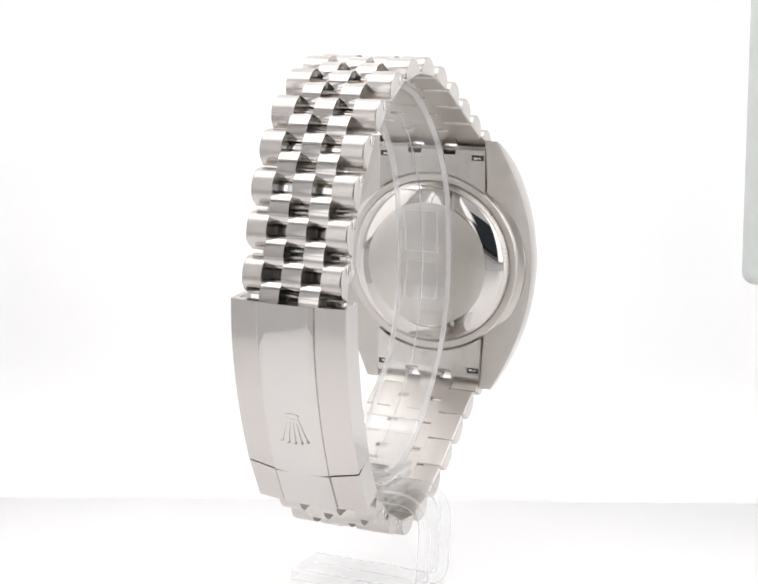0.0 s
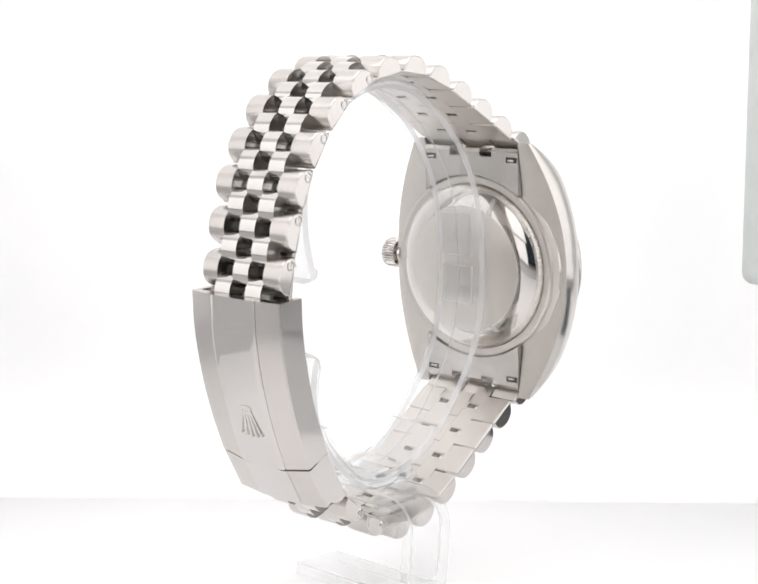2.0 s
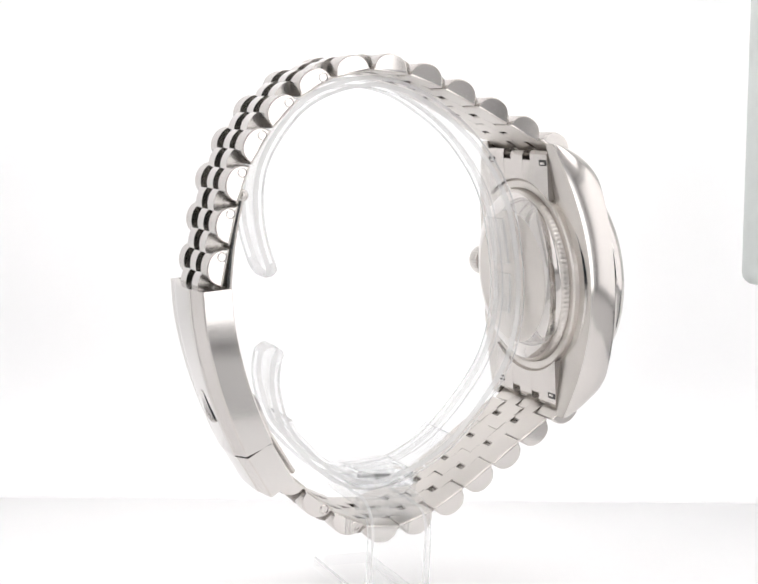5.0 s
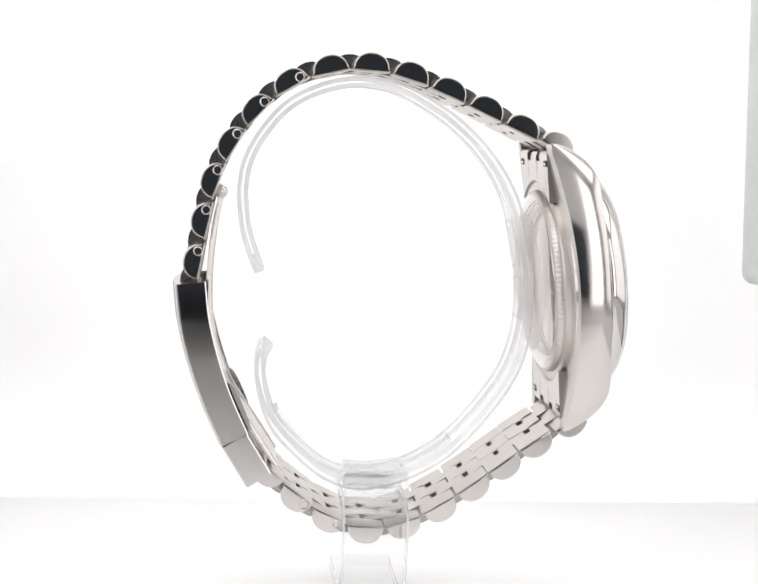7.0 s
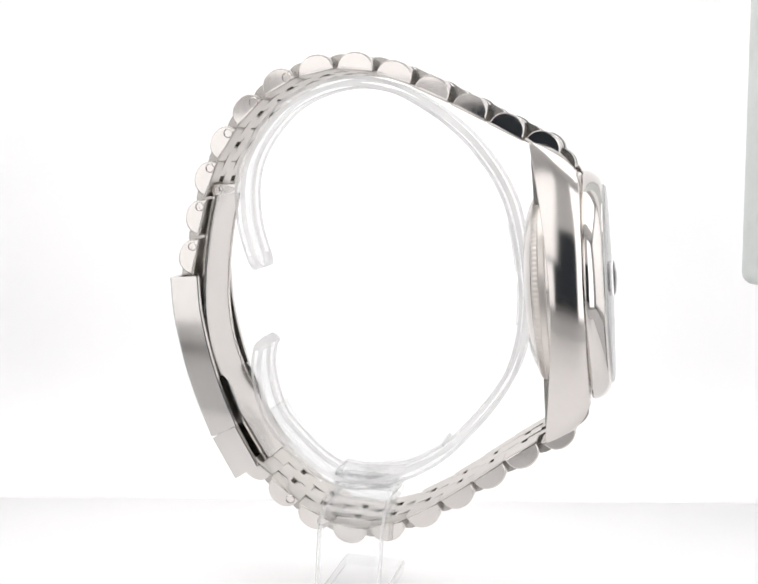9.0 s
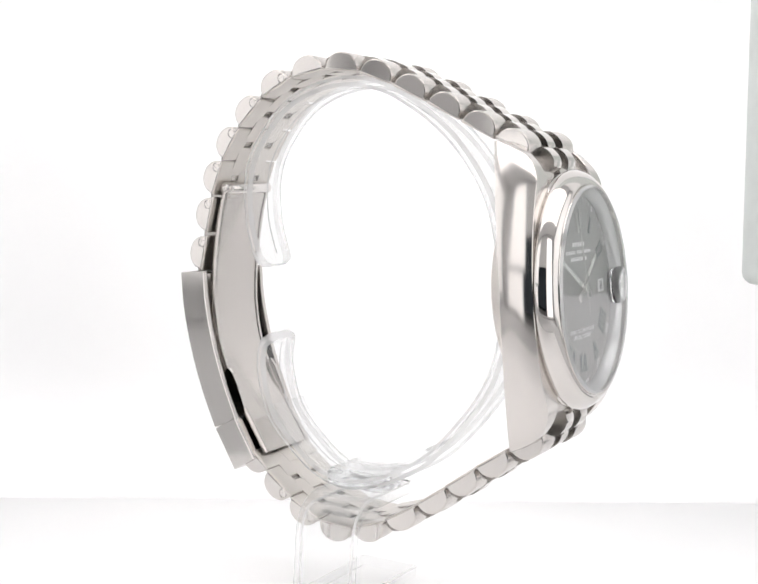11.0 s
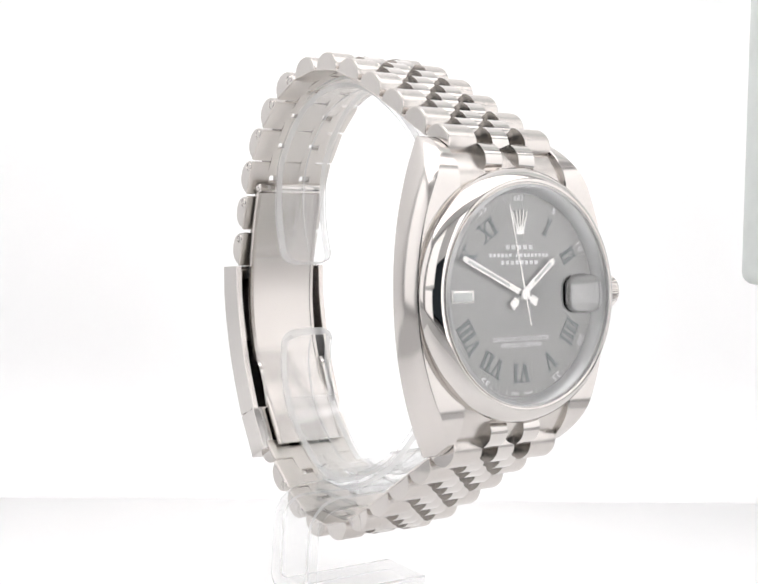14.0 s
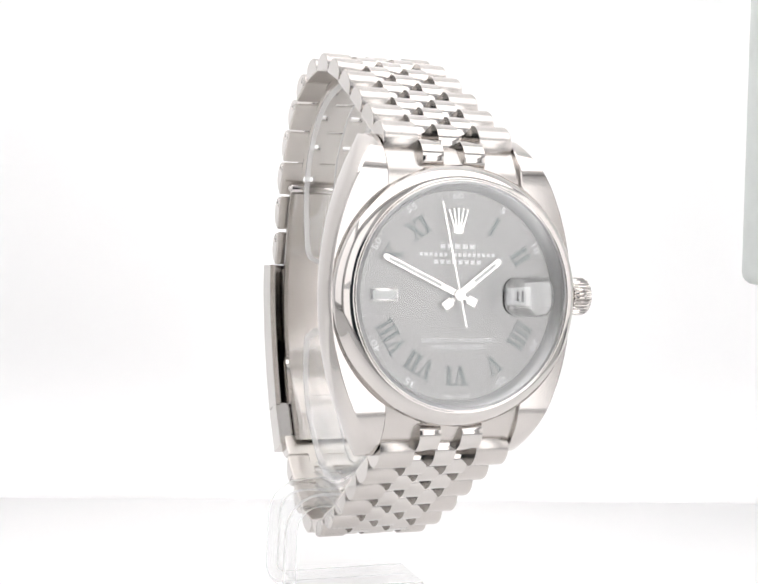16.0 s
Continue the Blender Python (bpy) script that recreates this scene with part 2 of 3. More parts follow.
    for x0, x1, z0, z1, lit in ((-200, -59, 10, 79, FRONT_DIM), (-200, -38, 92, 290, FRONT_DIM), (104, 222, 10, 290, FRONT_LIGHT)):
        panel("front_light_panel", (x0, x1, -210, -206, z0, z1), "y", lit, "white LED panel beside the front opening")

    # grey flap that hangs at the edge of the backdrop
    d = 255.0
    k = d / 2800
    bm = block(0, 30.0, -3, 3, 0, 260, 2.4, None, 0, 4)
    m = CAM @ Matrix.Translation(Vector((752 * k * MM, 16 * k * MM, -d * MM))) @ Matrix.Rotation(radians(-1.9), 4, "Z") @ Matrix.Rotation(radians(-90), 4, "X")
    for v in bm.verts:
        v.co *= MM
    ob = place("hanging_flap", mesh_of("hanging_flap", bm, CURTAIN, True, 60), None, "", m)
    tagged(ob, "pale grey-green flap hanging beside the backdrop", "curtain")

    wall("floor", (-292, 300, -330, 45, -2.1, -0.4), FLOOR_CLOTH, "grey cloth floor of the light tent", category="floor")
    # dark room round the tent
    bm = block(-1400, 1400, -1800, 1400, -700, 1500, 0)
    o = part("wall_room", bm, ROOM, None, smooth=False)
    tagged(o, "dark studio room walls", "wall", kind="structure")
    bm = block(-500, 500, -420, 420, -40, -2.2, 2)
    o = part("table", bm, ROOM, None, smooth=False)
    tagged(o, "dark table top under the light tent", "table", kind="structure")


# ---- the watch ----
A = radians(7)
N, U, O = Vector((math.cos(A), 0, math.sin(A))), Vector((-math.sin(A), 0, math.cos(A))), Vector((28.2, -0.16, -21.8))
CASE = Matrix(((0, U.x, N.x, O.x), (1, U.y, N.y, O.y), (0, U.z, N.z, O.z), (0, 0, 0, 1)))  # right, up, outward

UPPER = [(-26.7, -20.5), (-25.75, -14.1), (-24.5, -8.0), (-22.1, -2.4), (-18.6, 2.7), (-13.9, 6.9), (-8.2, 9.3), (-2.2, 9.97),
         (3.8, 8.94), (9.7, 6.86), (15.6, 4.4), (21.4, 1.85), (26.9, -0.5)]
LOWER = [(32.1, -42.7), (26.8, -46.3), (21.95, -50.0), (17.2, -53.7), (12.1, -57.3), (6.6, -60.2), (0.8, -61.2), (-4.9, -59.6),
         (-10.0, -56.4), (-14.6, -52.6)]
CENTRE_W = 3.12


def link_profile(half, high, base, step, n=14):
    """Half-round link over a low base plate."""
    pts = [(base - 0.12, 0.0), (base, 0.14), (base, step - 0.1), (base - 0.1, step)] if base > half + 0.05 else [(half - 0.16, 0.0), (half, 0.2)]
    for i in range(n + 1):
        a = math.pi * i / n
        c = math.cos(a)
        pts.append((half * math.copysign(abs(c) ** 0.92, c), step + (high - step) * max(0.0, math.sin(a)) ** 0.95))
    return pts + [(-x, h) for x, h in reversed(pts[:4 if base > half + 0.05 else 2])]


def link_mesh(name, y0, y1, mat, half=2.78, high=2.95, base=0.0, step=0.3, inner=None, rim=0.16, seat=None, tabs=()):
    prof = link_profile(half, high, base, step)
    secs = []
    ra, rb = (seat if inner == -1 else rim), (seat if inner == 1 else rim)
    for y, inset in ((y0, ra), (y0 + ra * 0.3, ra * 0.3), (y0 + ra, 0), (y1 - rb, 0), (y1 - rb * 0.3, rb * 0.3), (y1, rb)):
        k, kh = 1 - inset / half, 1 - 2 * inset / high
        secs.append([(s * k * MM, y * MM, (inset + h * kh) * MM) for s, h in prof])
    bm = loft(secs)
    for t0, t1 in tabs:
        block(-0.95 * MM, 0.95 * MM, t0 * MM, t1 * MM, 0.02 * MM, 0.4 * MM, 0, bm)
    for f in bm.faces:
        ys = [v.co.y for v in f.verts]
        zs = [v.co.z for v in f.verts]
        f.material_index = 2 if max(zs) < 0.25 * MM else 0
        # faces inside the gaps take the shade-coloured steel
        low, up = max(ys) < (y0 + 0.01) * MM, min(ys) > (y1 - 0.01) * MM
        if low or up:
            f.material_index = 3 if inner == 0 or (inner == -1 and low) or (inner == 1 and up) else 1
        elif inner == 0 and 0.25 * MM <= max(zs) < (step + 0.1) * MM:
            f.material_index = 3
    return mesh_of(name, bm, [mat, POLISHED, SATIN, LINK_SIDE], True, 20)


def frame_at(p, t, out=0.0):
    t = t.normalized()
    o = Vector((-t.y, t.x))
    p = p + o * out
    return Matrix(((t.x, 0, o.x, p.x * MM), (0, 1, 0, -0.16 * MM), (t.y, 0, o.y, (p.y + LIFT) * MM), (0, 0, 0, 1)))


def screw_mesh():
    bm = bmesh.new()
    for sgn in (1, -1):
        pts = [(0.52 * math.cos(a), 0.52 * math.sin(a)) for a in [radians(12 + 156 * i / 10) for i in range(11)]]
        poly([(x, sgn * y) for x, y in pts], -0.1, 0.05, bm, 0)
    lathe([(0, -0.06), (0.55, -0.06), (0.56, 0.0)], 20, bm, mat=1)
    lathe([(0.55, -0.05), (0.6, 0.1), (0.66, 0.12), (0.76, 0.02), (0.78, -0.05)], 24, bm, mat=0)
    for v in bm.verts:
        v.co *= MM
    return mesh_of("screw", bm, [POLISHED, DARK])


def bracelet(watch):
    rows = [[Vector(p) for p in UPPER], [Vector(p) for p in LOWER]]
    half, tab = CENTRE_W / 2, 0.5
    mids = link_mesh("centre_link", -half, half, POLISHED, 2.66, 2.85, 3.06, 0.5, 0, 0.02, tabs=((-half - tab, -half + 0.1), (half - 0.1, half + tab)))
    sides = link_mesh("centre_link", -half, half, POLISHED, 2.66, 2.85, 2.7, 0.5, 0, 0.02)
    screw = screw_mesh()
    for r, run in enumerate(rows):
        for i, p in enumerate(run):
            t = run[min(i + 1, len(run) - 1)] - run[max(i - 1, 0)]
            if r == 0 and i == len(run) - 1:
                t = Vector((5.2, -3.2))
            if r == 1 and i == 0:
                t = Vector((-4.6, -4.4))
            f = i / 12 if r == 0 else (1 - i / 11)
            hw = 7.85 + 1.75 * f
            end = (r == 0 and i == len(run) - 1) or (r == 1 and i == 0)
            if end:
                hw = 9.75
            m = frame_at(p, t)
            inner = CENTRE_W * 1.5
            for sgn in (-1, 1):
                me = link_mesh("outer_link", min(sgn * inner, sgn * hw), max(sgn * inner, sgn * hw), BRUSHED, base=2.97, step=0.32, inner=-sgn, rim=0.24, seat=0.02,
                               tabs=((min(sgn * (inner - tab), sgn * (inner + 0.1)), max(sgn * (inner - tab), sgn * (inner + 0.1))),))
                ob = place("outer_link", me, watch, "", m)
                has = (r == 0 and i < 6) or (r == 1 and i in (7, 8))
                if has and sgn == -1:
                    s = 1.62 if r == 0 else -1.62
                    place("screw", screw, ob, "slotted steel screw", Matrix.Translation(Vector((s, -hw, 0.92)) * MM) @ pose(0, 0, 0, 90, 0, 0) @ pose(0, 0, 0, 0, 0, 37 * i))
            place("centre_link", mids, watch, "polished centre link", m)
            # the two columns that sit half a step on
            if i + 1 < len(run):
                t2 = run[min(i + 2, len(run) - 1)] - p
                bend = t2.angle(t)
                steps = [((p + run[i + 1]) / 2, run[i + 1] - p, 1.5 * math.tan(min(bend, 0.4) / 2))]
            else:
                steps = [(p + t.normalized() * 3.05, t, -0.7 if r == 0 else 0.06)]
            if i == 0:
                steps.append((p - t.normalized() * 3.05, t, -0.7 if r == 1 else 0.06))
            for q, tt, out in steps:
                mq = frame_at(q, tt, out)
                for sgn in (-1, 1):
                    place("centre_link", sides, watch, "polished centre link", mq @ Matrix.Translation((0, sgn * CENTRE_W * MM, 0)))


def lug_body(sgn, bm):
    """One side of the middle case with its two lugs, swept from the lower to the upper tip."""
    secs = []
    half = [13.2 * k / 20 for k in range(20)] + [13.9, 14.7] + [15.4 + 7.1 * math.sin(math.pi / 2 * k / 16) for k in range(17)]
    half = sorted(h for h in half if h >= 0)
    for v in [-h for h in reversed(half[1:])] + half:
        av = abs(v)
        q = min(1.0, av / 22.4)
        out = 18.5 - 6.3 * q ** 2.05
        inn = 9.95
        top = 6.95 if av < 15.4 else 0.45 + 6.5 * max(0.0, 1 - ((av - 15.4) / 7.1) ** 2) ** 0.66
        bot = 2.0 - 2.25 * q ** 1.8
        h = top - bot
        lean = (0.55 + 1.0 * q ** 3) * min(1.0, h / 5) ** 0.5
        prof = [(inn, bot + 0.15), (inn + 0.15, bot), (out - 0.85, bot), (out - 0.62, bot + 0.06)]
        for j in range(13):
            z = j / 12
            x = out - 0.14 * ((0.42 - z) / 0.42) ** 3 if z < 0.42 else out - lean * ((z - 0.42) / 0.58) ** 2.3
            prof.append((x, bot + 0.14 + (h - 0.22) * z))
        prof += [(out - lean - 0.12, top), (inn + 0.15, top), (inn, top - 0.15)]
        secs.append([(sgn * y, v, w) for y, w in prof])
    return loft(secs, bm=bm)


def watch_case(watch):
    bm = bmesh.new()
    lug_body(1, bm)
    lug_body(-1, bm)
    lathe([(0, 1.0), (15.6, 1.0), (17.3, 1.6), (17.6, 2.2), (17.6, 6.4), (17.2, 6.9), (15.4, 6.9), (15.4, 6.4), (0, 6.4)], 96, bm)
    bmesh.ops.recalc_face_normals(bm, faces=bm.faces)
    for f in bm.faces:
        f.material_index = 1 if f.normal.z < -0.6 else 2 if f.normal.z > 0.5 else 0
    case = part("case", bm, [CASE_STEEL, SATIN, CASE_STEEL], watch, "polished steel watch case with lugs", CASE, angle=24)
    # end links between the lugs
    for sgn in (1, -1):
        prof = [(16.45, -0.05), (20.7, -0.15), (21.3, 0.15), (21.4, 1.4), (21.0, 2.9), (20.0, 4.1), (18.8, 5.0), (17.4, 5.8), (16.0, 6.3), (14.0, 6.4)]
        prof2 = [(16.45, -0.05), (20.4, -0.15), (21.1, 0.2), (21.3, 1.6), (21.0, 3.1), (20.2, 4.4), (19.0, 5.4), (17.5, 6.1), (14.0, 6.5)]
        prof3 = [(16.45, -0.05), (19.7, -0.1), (19.8, 0.1), (19.8, 1.5), (19.8, 2.8), (19.4, 3.9), (18.2, 4.75), (17.1, 5.5), (14.0, 6.2)]
        bm = bmesh.new()
        for outline, y0, y1, n in ((prof, -9.92, -4.5, 6), (prof3, -4.5, -2.0, 3), (prof2, -2.0, 2.0, 4), (prof3, 2.0, 4.5, 3), (prof, 4.5, 9.92, 6)):
            secs = []
            for i in range(n + 1):
                y = y0 + (y1 - y0) * i / n
                seat = math.sqrt(16.5 ** 2 - y * y)
                secs.append([(y, sgn * (seat if j == 0 else v), w) for j, (v, w) in enumerate(outline)])
            loft(secs, bm=bm)
        part("end_link", bm, BRUSHED, case, "brushed steel end link", CASE, angle=25)
        # no slot is cut: a slightly proud dark block paints its shade
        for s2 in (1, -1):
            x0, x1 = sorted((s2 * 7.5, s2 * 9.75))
            part("slot_shade_block", block(x0, x1, sgn * 19.4 - 0.48, sgn * 19.4 + 0.48, -0.19, 0.3, 0.05), DARK, case, "dark block painted as the shade in a spring bar slot", CASE)
            x0, x1 = sorted((s2 * 7.9, s2 * 9.2))
            part("spring_bar_tip", block(x0, x1, sgn * 19.3 - 0.2, sgn * 19.3 + 0.2, -0.26, 0.0, 0.06), POLISHED, case, "steel tip of the spring bar", CASE)
    # screwed back with its fluted rim
    bm = lathe([(0, -2.1), (11.0, -2.1), (11.2, -2.02)], 96)
    part("case_back_disc", bm, SATIN, case, "satin steel case back", CASE)
    flutes = 120
    prof = [(11.2, -2.02), (11.35, -2.0), (12.6, -1.6), (14.0, -0.95), (14.15, -0.8)]
    part("case_back_bevel", lathe(prof, 96), POLISHED, case, "polished bevel of the case back", CASE)
    prof = [(14.15, -0.8), (14.5, -0.62), (14.75, -0.4), (14.9, 0.5), (14.9, 0.85)]
    part("fluted_rim", lathe(prof, flutes * 4, wave=lambda k, i: (-0.1 if i % 4 in (1, 2) else 0) if 0 < k < 4 else 0), SATIN, case, "fluted rim", CASE)
    prof = [(14.85, 0.5), (14.95, 0.3), (16.05, 0.28), (16.3, 0.5), (16.35, 2.2)]
    part("back_flange", lathe(prof, 96), SATIN, case, "steel flange", CASE)
    # bezel
    prof = [(17.2, 6.7), (17.75, 6.95), (17.95, 7.2), (17.97, 7.45), (17.88, 7.85), (17.62, 8.4), (17.25, 8.95), (16.8, 9.4), (16.35, 9.72), (16.0, 9.86),
            (15.82, 9.88), (15.74, 9.8), (15.66, 9.82), (15.62, 9.98), (15.55, 9.98), (15.5, 9.0), (15.4, 8.6)]
    part("bezel", lathe(prof, 128), POLISHED, watch, "smooth domed polished bezel", CASE, angle=60)
    # winding crown
    bm = bmesh.new()
    fl = 30
    lathe([(0, 18.0), (1.9, 18.0), (1.9, 18.9), (2.5, 19.0), (2.75, 19.3), (2.75, 21.2), (2.55, 21.7), (2.0, 22.1), (1.0, 22.3), (0, 22.32)], fl * 4, bm,
          wave=lambda k, i: -0.28 if 3 < k < 6 and i % 4 in (1, 2) else 0)
    m = CASE @ Matrix(((0, 0, 1, 0), (1, 0, 0, 0.1), (0, 1, 0, 3.7), (0, 0, 0, 1)))
    part("winding_crown", bm, POLISHED, watch, "fluted steel winding crown", m)


def roman(text, high=2.6, gap=0.28):
    """Serif numerals as slabs: list of outlines, centred, feet at -high / 2."""
    thick, thin, serif = 0.47, 0.22, 0.17
    out, x = [], 0.0
    h = high / 2

    def bar(x0, x1, w):
        out.append([(x0 - w / 2, -h), (x0 + w / 2, -h), (x1 + w / 2, h), (x1 - w / 2, h)])

    def foot(xc, y, w):
        out.append([(xc - w / 2, y - serif / 2), (xc + w / 2, y - serif / 2), (xc + w / 2, y + serif / 2), (xc - w / 2, y + serif / 2)])

    for ch in text:
        if ch == "I":
            bar(x + 0.45, x + 0.45, thick)
            foot(x + 0.45, -h + serif / 2, 0.82)
            foot(x + 0.45, h - serif / 2, 0.82)
            x += 0.95
        elif ch == "V":
            bar(x + 1.0, x + 0.4, thick)
            bar(x + 1.0, x + 1.6, thin)
            foot(x + 0.4, h - serif / 2, 0.9)
            foot(x + 1.6, h - serif / 2, 0.8)
            x += 2.0
        elif ch == "X":
            bar(x + 1.6, x + 0.4, thick)
            bar(x + 0.4, x + 1.6, thin)
            for xc in (0.4, 1.6):
                foot(x + xc, h - serif / 2, 0.85)
                foot(x + xc, -h + serif / 2, 0.85)
            x += 2.0
    w = x
    return [[(px - w / 2, py) for px, py in o] for o in out]


def grown(o, d):
    c = Vector((sum(p[0] for p in o) / len(o), sum(p[1] for p in o) / len(o)))
    return [(p[0] + math.copysign(d, p[0] - c.x), p[1] + math.copysign(d, p[1] - c.y)) for p in o]


def emblem(bm, high, z0, z1, mat=0):
    """Plain fan of five rods over an oval foot."""
    w = high * 0.5
    for k in range(-2, 3):
        a = k * 0.21
        x1, y1 = math.sin(a) * high * 0.98, -high * 0.32 + math.cos(a) * high * 0.82
        x0, y0 = k * high * 0.075, -high * 0.36
        poly([(x0 - 0.09 * w, y0), (x0 + 0.09 * w, y0), (x1 + 0.05 * w, y1), (x1 - 0.05 * w, y1)], z0, z1, bm, mat)
        poly([(x1 + 0.09 * w * math.cos(b), y1 + 0.09 * w * math.sin(b)) for b in [2 * math.pi * i / 10 for i in range(10)]], z0, z1, bm, mat)
    ring = [2 * math.pi * i / 20 for i in range(20)]
    poly([(0.46 * w * math.cos(b), -high * 0.42 + 0.16 * w * math.sin(b)) for b in ring], z0, z1, bm, mat)
    return bm


def lettering(text, size, parent, m, name="minute_number", mat=None, width=None):
    cu = bpy.data.curves.new(name, "FONT")
    cu.body, cu.align_x, cu.align_y = text, "CENTER", "CENTER"
    cu.size, cu.extrude, cu.resolution_u = size * MM, 0.02 * MM, 2
    cu.materials.append(mat or PRINT)
    ob = place(name, cu, parent)
    full = CASE @ m
    full.translation = (full.translation + Vector((0, 0, LIFT))) * MM
    ob.matrix_local = full @ Matrix.Diagonal((width or 1, 1, 1, 1))
    return ob


DIAL_W = 7.6


def dial_face(watch):
    bm = lathe([(0, DIAL_W), (4, DIAL_W), (9, DIAL_W), (14.45, DIAL_W), (14.45, DIAL_W - 0.4), (0, DIAL_W - 0.4)], 128)
    dial = part("dial", bm, DIAL, watch, "slate grey sunray dial", CASE)
    bm = lathe([(14.4, DIAL_W - 0.02), (14.42, DIAL_W + 0.25), (15.0, 8.9), (15.35, 9.25), (15.55, 9.25), (15.55, 7.4)], 128)
    part("inner_flange", bm, REHAUT, watch, "steel flange round the dial", CASE)
    zf = DIAL_W + 0.004
    for hour, txt in ((1, "I"), (2, "II"), (4, "IIII"), (5, "V"), (6, "VI"), (7, "VII"), (8, "VIII"), (10, "X"), (11, "XI")):
        bm = bmesh.new()
        sq = 0.98 if len(txt) > 3 else 1.12
        for o in roman(txt):
            o = [(x * sq, y) for x, y in o]
            poly(grown(o, 0.05), zf, zf + 0.05, bm, 1)
            poly(o, zf + 0.02, zf + 0.09, bm, 0)
        turn, far = {11: (2.8, 10.85), 8: (0, 11.2)}.get(hour, (0, 11.0))
        m = CASE @ pose(0, 0, 0, 0, 0, -30 * hour + turn) @ Matrix.Translation((0, far, 0))
        part("roman_numeral", bm, [GREEN, BLACK], dial, "dark green roman numeral with a black edge", m, smooth=False)
    # baton at nine
    bm = block(-12.8, -8.8, -0.9, 0.9, zf, zf + 0.32, 0.08)
    block(-12.45, -9.15, -0.58, 0.58, zf + 0.2, zf + 0.35, 0.03, bm, 1)
    part("hour_marker", bm, [HAND, LUME], dial, "applied baton with pale inlay", CASE)
    part("emblem", emblem(bmesh.new(), 3.4, zf, zf + 0.28), HAND, dial, "applied polished emblem", CASE @ Matrix.Translation((0, 10.2, 0)), smooth=False)
    # minute track
    for k in range(60):
        if k in (14, 15, 16) or abs(k - 30) < 2:
            continue
        a = radians(90 - 6 * k)
        w, r0 = (0.075, 13.55) if k % 5 else (0.1, 13.4)
        if k % 5 == 0 and k % 15:
            continue
        bm = poly([(-w / 2, r0), (w / 2, r0), (w / 2, 14.2), (-w / 2, 14.2)], zf, zf + 0.012)
        part("minute_mark", bm, PRINT, dial, "", CASE @ pose(0, 0, 0, 0, 0, -6 * k), smooth=False)
    for k in (5, 10, 20, 25, 35, 40, 50, 55, 60):
        m = pose(0, 0, 0, 0, 0, -6 * k) @ Matrix.Translation((0, 13.65, zf + 0.02))
        lettering(str(k), 1.3, dial, m, width=1.4)
    # maker's words as rows of plain bars
    for x0, x1, y0, h, n in ((-2.75, 2.75, 6.75, 0.8, 5), (-5.75, -1.4, 5.62, 0.62, 6), (-0.75, 5.7, 5.62, 0.62, 9), (-3.65, 3.65, 4.6, 0.72, 8)):
        bm = bmesh.new()
        cell = (x1 - x0) / n
        for i in range(n):
            a, b = x0 + cell * (i + 0.16), x0 + cell * (i + 0.84)
            poly([(a, y0 - h * 0.4), (b, y0 - h * 0.4), (b, y0 + h * 0.4), (a, y0 + h * 0.4)], zf, zf + 0.02, bm)
        part("print_bar", bm, PRINT, dial, "white printed bars", CASE, smooth=False)
    lettering("SUPERLATIVE CHRONOMETER", 0.86, dial, Matrix.Translation((0.1, -6.15, zf + 0.02)), "dial_text", width=0.92)
    lettering("OFFICIALLY CERTIFIED", 0.86, dial, Matrix.Translation((0.1, -7.05, zf + 0.02)), "dial_text", width=0.9)
    lettering("SWISS", 0.55, dial, Matrix.Translation((-1.3, -13.85, zf + 0.02)) @ pose(0, 0, 0, 0, 0, -5), "dial_text")
    lettering("MADE", 0.55, dial, Matrix.Translation((1.3, -13.85, zf + 0.02)) @ pose(0, 0, 0, 0, 0, 5), "dial_text")
    # date window
    bm = block(8.35, 11.0, -1.0, 1.0, zf, zf + 0.06, 0.02)
    part("date_window", bm, PRINT, dial, "white date disc", CASE, smooth=False)
    bm = block(9.25, 9.5, -0.6, 0.6, zf + 0.05, zf + 0.075, 0)
    block(9.85, 10.1, -0.6, 0.6, zf + 0.05, zf + 0.075, 0, bm)
    part("date_bar", bm, BLACK, dial, "", CASE, smooth=False)

    # hands
    def hand(name, angle, tip, tail, w, z, lume, stub):
        bm = poly([(-w / 2, -tail), (w / 2, -tail), (w / 2, tip - 0.5), (w * 0.28, tip), (-w * 0.28, tip), (-w / 2, tip - 0.5)], z, z + 0.16)
        if stub:
            poly([(-stub, -2.75), (stub, -2.75), (stub, -1.35), (-stub, -1.35)], z + 0.003, z + 0.163, bm)
            poly([(-0.26, -1.5), (0.26, -1.5), (0.26, 0), (-0.26, 0)], z + 0.001, z + 0.161, bm)
        if lume:
            poly([(-w * 0.22, 3.0), (w * 0.22, 3.0), (w * 0.22, tip - 0.9), (-w * 0.22, tip - 0.9)], z + 0.1, z + 0.185, bm, 1)
        lathe([(0, z + 0.2), (0.75, z + 0.2), (0.8, z + 0.15), (0.8, z - 0.05), (0, z - 0.05)], 28, bm)
        part(name, bm, [HAND, LUME], watch, "polished steel %s" % name.replace("_", " "), CASE @ Matrix.Translation((0.0, 0.1, 0)) @ pose(0, 0, 0, 0, 0, angle), smooth=False)

    hand("hour_hand", -52.0, 7.9, 0.5, 0.95, 8.05, True, 0.62)
    hand("minute_hand", 64.9, 12.3, 0.5, 0.85, 8.35, True, 0.6)
    hand("second_hand", 12.3, 13.0, 4.5, 0.24, 8.65, False, 0)


